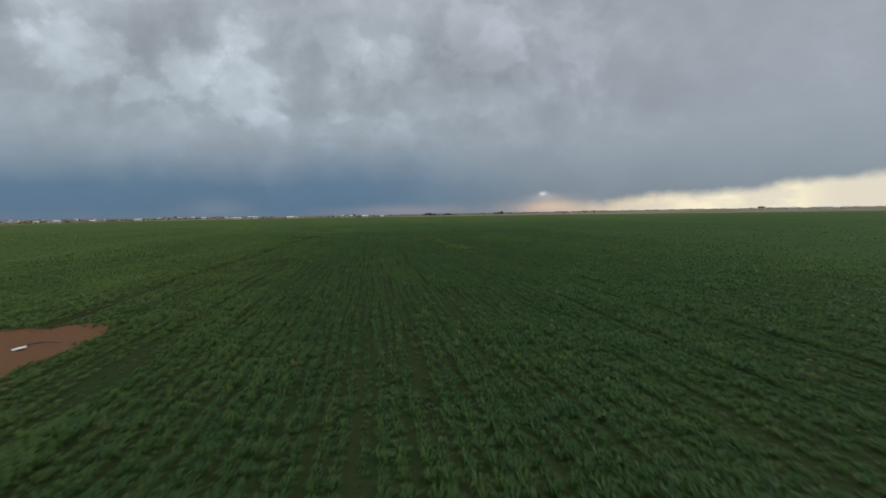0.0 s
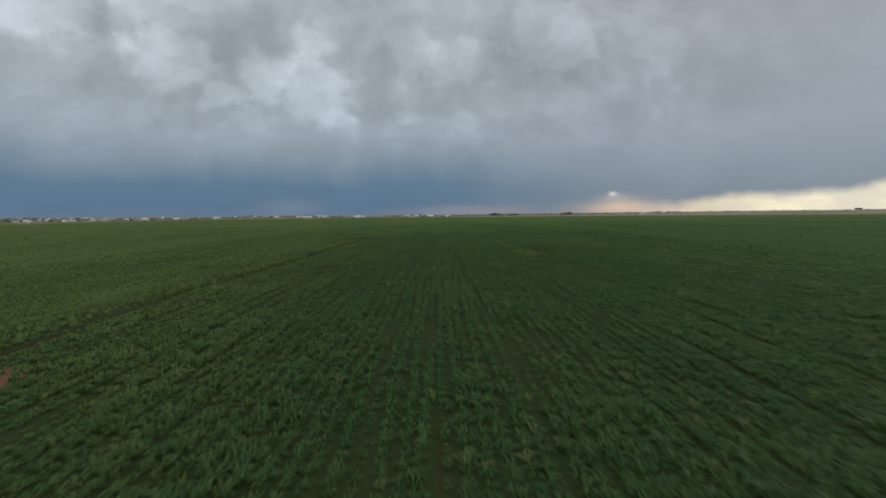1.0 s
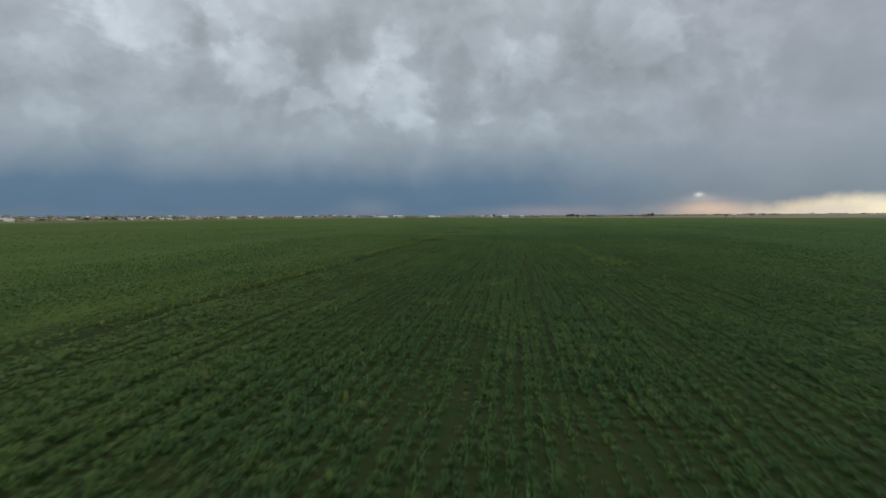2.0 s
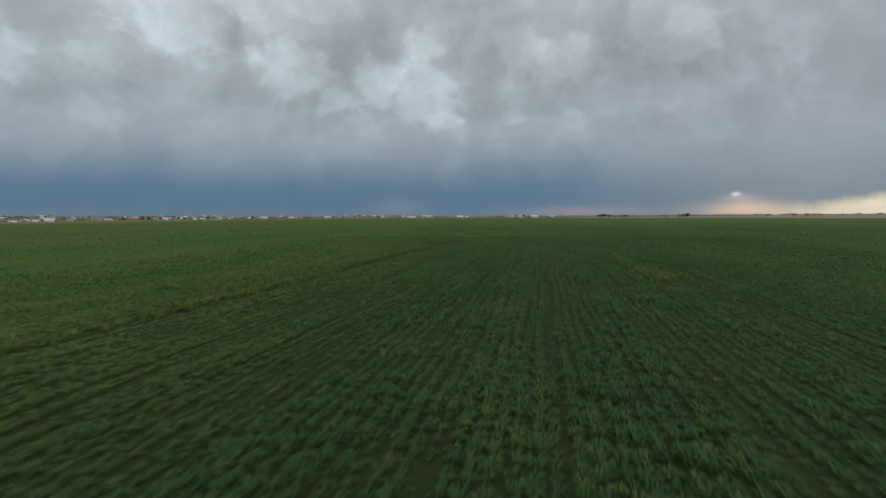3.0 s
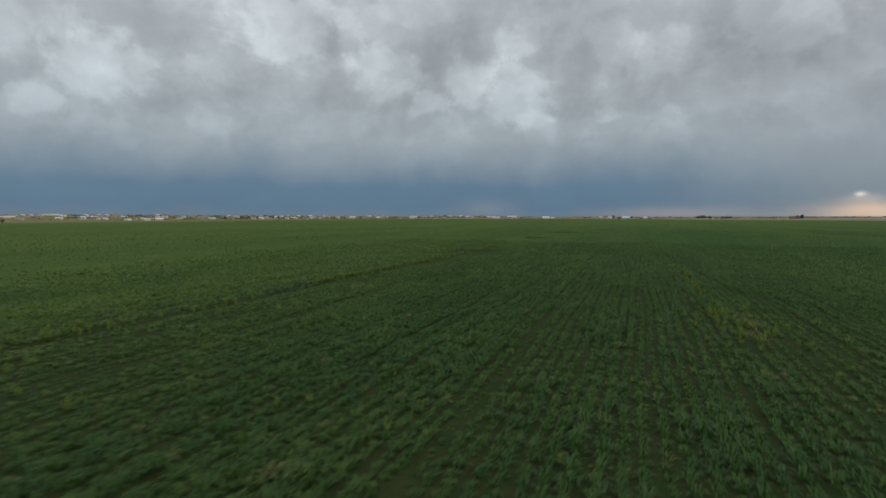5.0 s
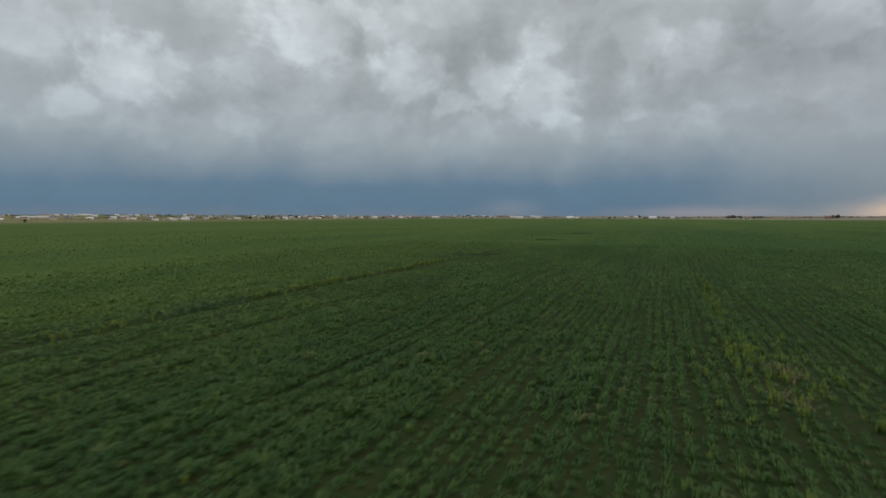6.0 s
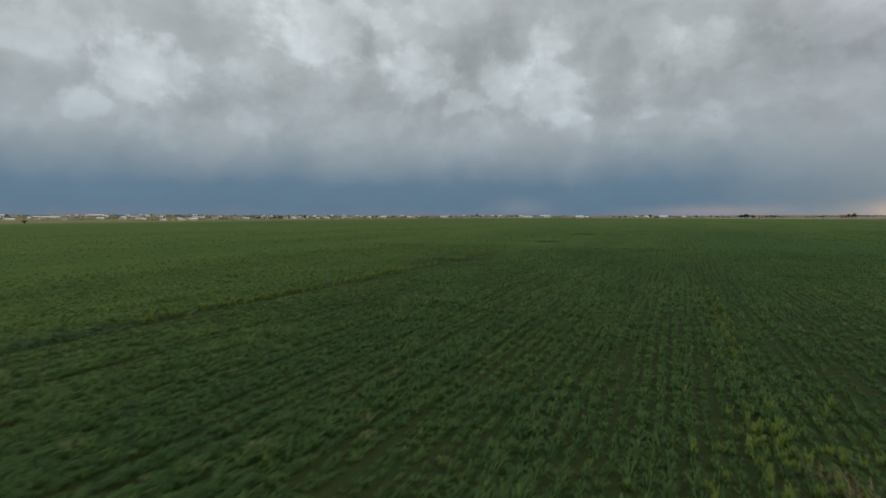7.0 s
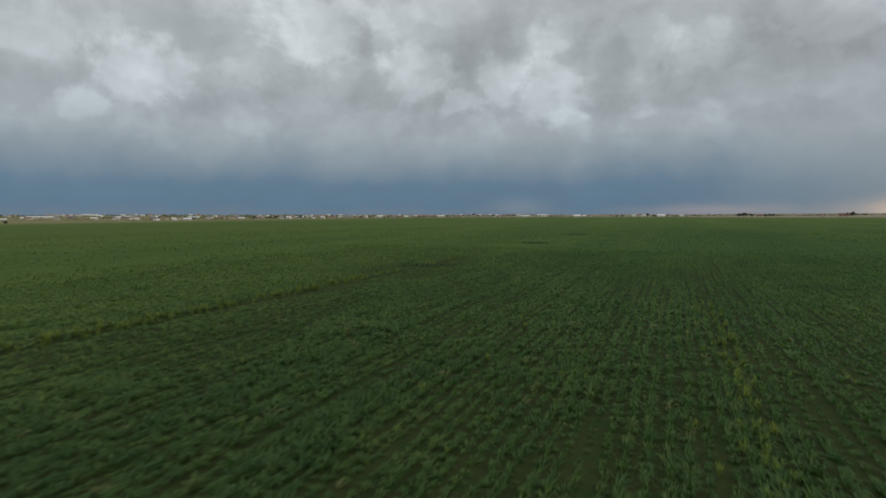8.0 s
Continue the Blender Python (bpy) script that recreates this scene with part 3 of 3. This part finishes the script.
def weed_at(x, y, size, label, group):
    if y > 80:      # past the near stretch they are gathered into one growth
        far_weeds.append((x, y, size))
        return
    ob = new("weed", rng.choice(weed_kinds))
    z = float(soil_height(np.array([x]), np.array([y]))[0])
    ob.matrix_world = pose(x, y, z - 0.01, rng.uniform(-8, 8), rng.uniform(-8, 8), rng.uniform(0, 360)) @ Matrix.Scale(size, 4)
    tagged(ob, label, "weed", group)


for i in range(105):      # loose patch of yellow weeds
    u, w = rng.gauss(0, 1), rng.gauss(0, 1)
    weed_at(9.4 + 0.85 * u - 0.12 * w, 58.8 + 2.5 * w, rng.uniform(0.5, 0.95), "yellow-green flowering weed among the thin wheat", "yellow weed patch")
for i in range(80):      # line of weeds running on from the patch
    y = rng.uniform(60, 86)
    weed_at(9.0 - 0.012 * (y - 60) + rng.gauss(0, 0.22), y, rng.uniform(0.6, 1.0), "yellowish weed standing along a wheat row", "weeds along the row")
STRETCHES = ((31, 37, 0.5), (37, 41, 0.2), (41, 52, 1.0), (52, 59, 0.35), (65, 76, 1.0), (76, 79, 0.4), (79, 88, 0.9), (88, 110, 0.25))   # from, to, thickness of growth
for y0, y1, thick in STRETCHES:     # weeds on the furrow
    for i in range(int((y1 - y0) * 8 * thick)):
        y = rng.choice((rng.uniform(y0, y1), round(rng.uniform(y0, y1) / 1.9) * 1.9 + rng.gauss(0, 0.35)))
        spot = (float(furrow(y)) + rng.gauss(-0.38, 0.28), y, rng.uniform(0.6, 1.15))
        if i % 3 == 0 and y < 80:
            weed_at(*spot, "bright yellow-green weed beside the furrow", "weeds along the furrow")
        else:
            far_weeds.append(spot)
for x, y in ((-1.6, 25.2), (-1.75, 36.9), (-0.9, 37.2), (1.6, 46.2), (10.5, 24.5), (-6.1, 21.4), (-1.1, 46.6), (9.6, 17.4), (8.4, 17.9), (-0.4, 64.6),
             (3.75, 29.0), (-5.0, 45.0), (-6.7, 45.2), (5.0, 63.0), (2.0, 67.9), (-8.0, 60.0), (-3.5, 14.0), (4.6, 13.0)):
    weed_at(x, y, rng.uniform(0.7, 1.0), "single pale yellow-green weed in the wheat", "single weeds")
for i in range(140):      # small ones scattered all over the drilled strip
    far_weeds.append((rng.uniform(-9, 14), rng.uniform(11, 78), rng.uniform(0.4, 0.75)))
# the small and the distant weeds, joined
wv, wf, count = [], [], 0
for x, y, size in far_weeds:
    me = rng.choice(weed_kinds)
    co = np.empty(len(me.vertices) * 3, np.float32)
    me.vertices.foreach_get("co", co)
    tri = np.empty(len(me.loops), np.int32)
    me.loops.foreach_get("vertex_index", tri)
    a = rng.uniform(0, 6.28)
    co = co.reshape(-1, 3) * size
    co = np.stack([co[:, 0] * math.cos(a) - co[:, 1] * math.sin(a) + x, co[:, 0] * math.sin(a) + co[:, 1] * math.cos(a) + y,
                   co[:, 2] + float(soil_height(np.array([x]), np.array([y]))[0]) + 0.02], 1)
    wv.append(co)
    wf.append(tri.reshape(-1, 3) + count)
    count += len(co)
tagged(new("weeds", mesh_of("weeds", np.concatenate(wv), np.concatenate(wf), M_WEED)), "small yellow-green weeds along the furrow and scattered in the rows", "weeds", kind="stuff")


# ------------------------------------------------------------------ litter in the hollow
bm = bmesh.new()
bmesh.ops.create_grid(bm, x_segments=14, y_segments=10, size=0.5)
for v in bm.verts:
    p = v.co.copy()
    r = 1 + 0.35 * noise.noise(p * 3)
    v.co = Vector((p.x * 0.36 * r, p.y * 0.24 * r, 0.035 + 0.05 * noise.noise(p * 6 + Vector((3, 1, 0))) + 0.05 * (p.x + 0.5)))
bmesh.ops.solidify(bm, geom=bm.faces[:], thickness=0.006)
litter = part("plastic_sheet", bm, M_LITTER, None)
litter.matrix_world = pose(-10.46, 17.55, soil_at(-10.46, 17.55), 0, 0, 30)
tagged(litter, "crumpled white plastic sheet lying on bare red soil", "litter")

bm = bmesh.new()
pts = [Vector((t * 0.95, 0.05 * math.sin(t * 4), 0.05 + 0.05 * math.sin(t * 3))) for t in (0, .2, .4, .6, .8, 1)]
rings = []
for i, p in enumerate(pts):
    r = 0.03 * (1 - 0.12 * i)
    rings.append([bm.verts.new(p + Vector((0, r * math.cos(a), r * math.sin(a)))) for a in (k * math.pi / 3 for k in range(6))])
for ra, rb in zip(rings, rings[1:]):
    for k in range(6):
        bm.faces.new((ra[k], ra[(k + 1) % 6], rb[(k + 1) % 6], rb[k]))
bm.faces.new(rings[0])
bm.faces.new(rings[-1][::-1])
branch = part("fallen_branch", bm, M_BARK, None)
branch.matrix_world = pose(-10.6, 18.0, soil_at(-10.3, 18.1) + 0.0, 0, 0, 12)
tagged(branch, "dark fallen branch lying on bare red soil", "branch")


# ------------------------------------------------------------------ village and trees on the horizon
def house(x, y, w, d, h, yaw, wall, roof, label, pitch=0.22, doors=1, windows=True):
    base = new("house")
    base.matrix_world = pose(x, y, soil_at(x, y), 0, 0, yaw)
    rise = d * pitch
    bm = bmesh.new()
    box_into(bm, -w / 2, -d / 2, -0.3, w / 2, d / 2, h)
    for s in (-1, 1):
        a = [bm.verts.new((s * w / 2, q, z)) for q, z in ((-d / 2, h), (d / 2, h), (0, h + rise))]
        bm.faces.new(a)
    part("wall", bm, wall, base)
    bm = bmesh.new()
    e, t = 0.45, 0.16
    for s in (-1, 1):
        low = h - e * pitch * 2
        prof = [(s * (d / 2 + e), low), (0, h + rise), (0, h + rise + t), (s * (d / 2 + e), low + t)]
        ends = [[bm.verts.new((q * (w / 2 + e), yy, zz)) for yy, zz in prof] for q in (-1, 1)]
        for k in range(4):
            bm.faces.new((ends[0][k], ends[0][(k + 1) % 4], ends[1][(k + 1) % 4], ends[1][k]))
        bm.faces.new(ends[0])
        bm.faces.new(ends[1][::-1])
    bmesh.ops.recalc_face_normals(bm, faces=bm.faces[:])
    part("roof", bm, roof, base)
    bays = max(2, int(w / 3.2))
    for k in range(bays):
        cx = -w / 2 + (k + 0.5) * w / bays
        for s in (-1, 1):
            bm = bmesh.new()
            if k < doors:
                box_into(bm, cx - 0.5, s * d / 2 - 0.05, 0, cx + 0.5, s * d / 2 + 0.05, 2.05)
                part("door", bm, M_WOOD, base)
            elif windows:
                box_into(bm, cx - 0.6, s * d / 2 - 0.05, 0.9, cx + 0.6, s * d / 2 + 0.05, 2.1)
                part("window", bm, M_DARK, base)
            else:
                bm.free()
    return tagged(base, label, "house", "village houses")


def shed(x, y, w, d, h, yaw, wall, roof, label):
    base = house(x, y, w, d, h, yaw, wall, roof, label, 0.14, 1, False)
    base.name = "farm_shed"
    return tagged(base, label, "shed", "farm sheds")


WHITE = "white rendered low house with a pale roof at the village edge"
for x, y, w, h, yaw in ((-929, 706, 9.59, 2.2, 40), (-765, 660, 6.76, 2.2, 10), (-613, 598, 5.64, 1.9, 60), (-640, 644, 10.1, 1.9, 45), (-811, 769, 5.64, 2.2, 20),
                        (-529, 791, 5.07, 1.8, 35), (-669, 1122, 7.89, 2.2, 30), (-516, 1100, 12.6, 2.2, 25), (-136, 942, 11, 2.7, 8), (-128, 963, 5, 2.7, 5),
                        (-33, 882, 5, 2.7, 0), (-12, 933, 10, 2.7, 5), (17, 1003, 6, 2.7, 0), (313, 844, 5, 2.7, -20), (-46, 872, 4, 2.7, 0)):
    house(x, y, w, w * 0.6 + 2, h * 0.85, yaw, M_WHITE, M_SHEET, WHITE)
CREAM = "cream rendered house with a brown tiled roof"
for x, y, w, h, yaw in ((-794, 738, 6.76, 2.2, 30), (-729, 706, 5.64, 2, 15), (-678, 834, 8.12, 2.2, 40), (-751, 1020, 11.3, 2.2, 30), (-577, 914, 9.92, 2.2, 28),
                        (-423, 999, 4.51, 2.2, 20), (-432, 1207, 7.22, 2.2, 15), (-272, 961, 5, 2.7, 12), (-277, 1012, 6, 2.7, 18), (-43, 952, 6, 3.8, 0),
                        (180, 885, 5, 2.7, -10), (100, 820, 6, 2.2, 5), (303, 847, 5, 2.7, -20), (352, 882, 6, 2.7, -20), (366, 877, 5, 2.7, -25), (625, 820, 9, 2.3, -38)):
    house(x, y, w, w * 0.6 + 2, h, yaw, M_CREAM, M_TILE, CREAM)
PINK = "faded pink house with a brown tiled roof among trees"
for x, y, w, h, yaw in ((-499, 1036, 8.12, 2.2, 25), (210, 930, 8, 2.7, -10), (227, 974, 8, 2.7, -12), (-521, 1170, 8.12, 2.2, 22), (-668, 1164, 6.31, 3, 30)):
    house(x, y, w, w * 0.6 + 2, h, yaw, M_PINK, M_TILE, PINK)
GABLE = "white house with a steep pale gable"
house(-669, 1080, 11, 9, 3.4, -55, M_WHITE, M_SHEET, GABLE, 0.45)
SHED = "long white farm shed with a pale sheet roof"
for x, y, w, h, yaw in ((-1427, 1038, 39.7, 3.7, 53), (-1106, 724, 41.5, 3.1, 57), (-1029, 838, 27.1, 3, 50), (-946, 937, 23.5, 3, 45), (-789, 911, 12.6, 2.2, 40),
                        (-917, 555, 13.5, 2, 57), (-241, 1022, 16, 3.6, 13), (-485, 1571, 9.92, 3.7, 16), (-1308, 904, 21.6, 3.3, 55), (-626, 581, 6.76, 1.3, 45),
                        (605, 732, 15, 2.7, -40), (636, 706, 20, 2.7, -42), (653, 690, 11, 2.7, -44), (-255, 1224, 20, 4.5, 10), (-1526, 861, 30.7, 3.7, 58)):
    shed(x, y, w, 9, h * 0.75, yaw, M_WHITE, M_SHEET, SHED)

# more roofs deeper in the village
vr = random.Random(11)
for i in range(160):
    a = radians(vr.uniform(14, 64))
    dist = vr.uniform(1050, 1900)
    x, y = -math.sin(a) * dist, 60 + math.cos(a) * dist
    if x > -300 and y < 900:
        y += 250
    w = vr.uniform(6, 12)
    wall, roof = vr.choice(((M_WHITE, M_SHEET), (M_CREAM, M_TILE), (M_GREY, M_SLATE), (M_WHITE, M_SLATE), (M_CREAM, M_SLATE)))
    house(x, y, w, w * 0.7, vr.uniform(2.5, 3.4), vr.uniform(0, 90), wall, roof,
          {M_WHITE: "white village house seen far off", M_CREAM: "cream village house seen far off"}.get(wall, "grey block village house seen far off"))


def tree(kind, h, seed):
    """Tapered trunk, limbs and a ragged crown of many small leaf clumps."""
    rng = np.random.RandomState(seed)
    base = new("tree")
    bm = bmesh.new()

    def limb(p, q, r0, r1):
        d = (q - p).normalized()
        u = d.orthogonal().normalized()
        w = d.cross(u)
        rings = [[bm.verts.new(c + (u * math.cos(k * math.pi / 3) + w * math.sin(k * math.pi / 3)) * r) for k in range(6)] for c, r in ((p, r0), (q, r1))]
        for k in range(6):
            bm.faces.new((rings[0][k], rings[0][(k + 1) % 6], rings[1][(k + 1) % 6], rings[1][k]))

    top = Vector((0, 0, h * 0.62))
    limb(Vector((0, 0, -0.2)), top, h * 0.03, h * 0.016)
    ends = []
    for k in range(6):
        a = k * 1.05 + rng.rand()
        s = Vector((0, 0, h * rng.uniform(0.22, 0.55)))
        e = s + Vector((math.cos(a) * h * 0.32, math.sin(a) * h * 0.32, h * rng.uniform(0.12, 0.34)))
        limb(s, e, h * 0.013, h * 0.006)
        ends.append(e)
    part("trunk", bm, M_BARK, base)
    v, f = [], []
    centres = [np.array(e) for e in ends] + [np.array((0, 0, h * 0.8)), np.array((0.1 * h, 0, h * 0.6)), np.array((0, 0, h * 0.45))]
    for _ in range(420):
        c = centres[rng.randint(len(centres))] + rng.normal(0, 0.085 * h, 3)
        t = rng.normal(0, 0.055 * h, (3, 3))
        k = len(v)
        v.extend([c + t[0], c + t[1], c + t[2]])
        f.append((k, k + 1, k + 2))
    v = np.array(v)
    v[:, 2] = np.maximum(v[:, 2], 0.1)
    crown = new("crown", mesh_of("crown", v, np.array(f), kind))
    crown.parent = base
    return base


green_label, brown_label = "dark green leafy tree standing by the village", "bare brownish tree on the far field edge"
models = []
for i, (m, label) in enumerate(((M_TREE, green_label), (M_TREE, green_label), (M_BARE_TREE, brown_label), (M_BARE_TREE, brown_label))):
    o = tree(m, 6.0, 50 + i)
    tagged(o, label, "tree", "trees on the horizon")
    models.append(o)
TREES = [(85, 809, 5.4), (92, 812, 4.8), (78, 806, 5.2), (113, 826, 4.6), (108, 823, 4.2), (82, 807, 5.0), (117, 828, 4.0), (-30, 905, 5.5), (-62, 880, 4), (-70, 890, 3.6), (-20, 890, 3.4),
         (216, 935, 5), (224, 940, 6), (230, 965, 6.5), (-500, 1408, 6.5), (-478, 1416, 7), (-519, 1440, 5.5), (-265, 205, 2.0), (-772, 928, 6), (-756, 912, 5),
         (-732, 928, 6.5), (-692, 896, 5.5), (-644, 864, 5), (-628, 888, 6), (-599, 864, 5.5)]
for i, (x, y, h) in enumerate(TREES):
    k = vr.randrange(2)
    m = pose(x, y, soil_at(x, y), 0, 0, vr.uniform(0, 360)) @ Matrix.Scale(h / 6.0, 4)
    if i < 2:
        models[i].matrix_world = m
    else:
        c = copy_thing(models[k], m)
        c.scale = (h / 6.0,) * 3
for i in range(190):
    a = radians(vr.uniform(-47, 66))
    dist = vr.uniform(1080, 1900)
    x, y = -math.sin(a) * dist, 40 + math.cos(a) * dist
    if x > -290 and 0.62 * x + y < 850:
        continue
    brown = a < radians(-8) or vr.random() < 0.35
    h = vr.uniform(1.4, 2.8) if brown else vr.uniform(1.8, 4.2)
    m = pose(x, y, soil_at(x, y), 0, 0, vr.uniform(0, 360))
    src = models[(2 if brown else 0) + vr.randrange(2)]
    if i < 40 and src in models[2:] and src.location.length == 0:
        c = src
        c.matrix_world = m
    else:
        c = copy_thing(src, m)
    c.scale = (h / 6.0 * vr.uniform(1.0, 1.8), h / 6.0 * vr.uniform(1.0, 1.8), h / 6.0)


# low scrub and hedges along the horizon, past counting
def scrub(name, label, a0, a1, d0, d1, count, hmax, mat, seed):
    rng = np.random.RandomState(seed)
    v, f = [], []
    for _ in range(count):
        a, dist = radians(rng.uniform(a0, a1)), rng.uniform(d0, d1)
        run = 0.35 + 1.3 * value_noise(np.array([math.degrees(a) * 3.0]), np.array([dist * 0.02]), 2.2, seed)[0] ** 2
        cx, cy = -math.sin(a) * dist, 40 + math.cos(a) * dist
        c = np.array((cx, cy, soil_at(cx, cy)))
        size = hmax * run * rng.uniform(0.5, 1.0)
        for _ in range(7):
            q = c + np.array((rng.normal(0, size * 0.9), rng.normal(0, size * 0.9), size * abs(rng.normal(0.3, 0.3))))
            t = rng.normal(0, size * 0.42, (3, 3))
            k = len(v)
            t[:, 2] = np.maximum(t[:, 2], c[2] - q[2] - 0.1)
            v.extend(q + t)
            f.append((k, k + 1, k + 2))
    v = np.array(v)
    tagged(new(name, mesh_of(name, v, np.array(f), mat)), label, "scrub", kind="stuff")


scrub("scrub", "brown scrub and bare hedges on the far plain", -52, -14, 1080, 1500, 1800, 1.5, M_BARE_TREE, 61)
scrub("scrub", "dark low trees between the village houses", 12, 68, 1250, 2000, 3000, 2.6, M_TREE, 62)
scrub("scrub", "olive shrubs and gardens round the near village houses", 24, 62, 900, 1250, 700, 1.7, M_OLIVE, 64)
scrub("scrub", "low dark hedges along the far field edge", -14, 12, 1000, 1500, 900, 1.5, M_TREE, 63)


# ------------------------------------------------------------------ dark hollows on the furrow, grown over with sedge
def sedge(x, y, w, l, seed):
    rng = np.random.RandomState(seed)
    k = int(70 * w * l)
    u, t = rng.normal(0, 0.42, k), rng.normal(0, 0.42, k)
    bx, by = x + u * w + 0.25 * np.sin(t * 5), y + t * l
    v, f = blades(bx, by, np.full(k, 1.0), 4, 0.24, 0.03, 0.08, 0.6, seed)
    ob = new("sedge_clump", mesh_of("sedge_clump", v, f, M_SEDGE))
    tagged(ob, "dark green sedge filling a shallow hollow on the furrow", "sedge", kind="stuff")


for x, y, w, l in ((-11.2, 97, 3.2, 1.6), (-11.3, 134, 2.0, 2.0), (-10.9, 170, 2.2, 2.8), (-11.7, 62, 0.8, 3.0)):
    sedge(x, y, w, l, int(y))


# withered stalks lying in the weedy patch
def dry_stalks(x, y, w, l, seed):
    rng = np.random.RandomState(seed)
    k = int(38 * w * l)
    u, t = rng.normal(0, 0.4, k), rng.normal(0, 0.4, k)
    v, f = blades(x + u * w - 0.3 * t, y + t * l, np.full(k, 1.0), 5, 0.20, 0.012, 0.08, 1.3, seed)
    tagged(new("dry_stalks", mesh_of("dry_stalks", v, f, M_DRY)), "pale withered stalks lying among yellow weeds", "stalks", kind="stuff")


dry_stalks(9.8, 59.7, 0.7, 1.3, 71)
dry_stalks(9.5, 57.0, 0.4, 0.8, 72)
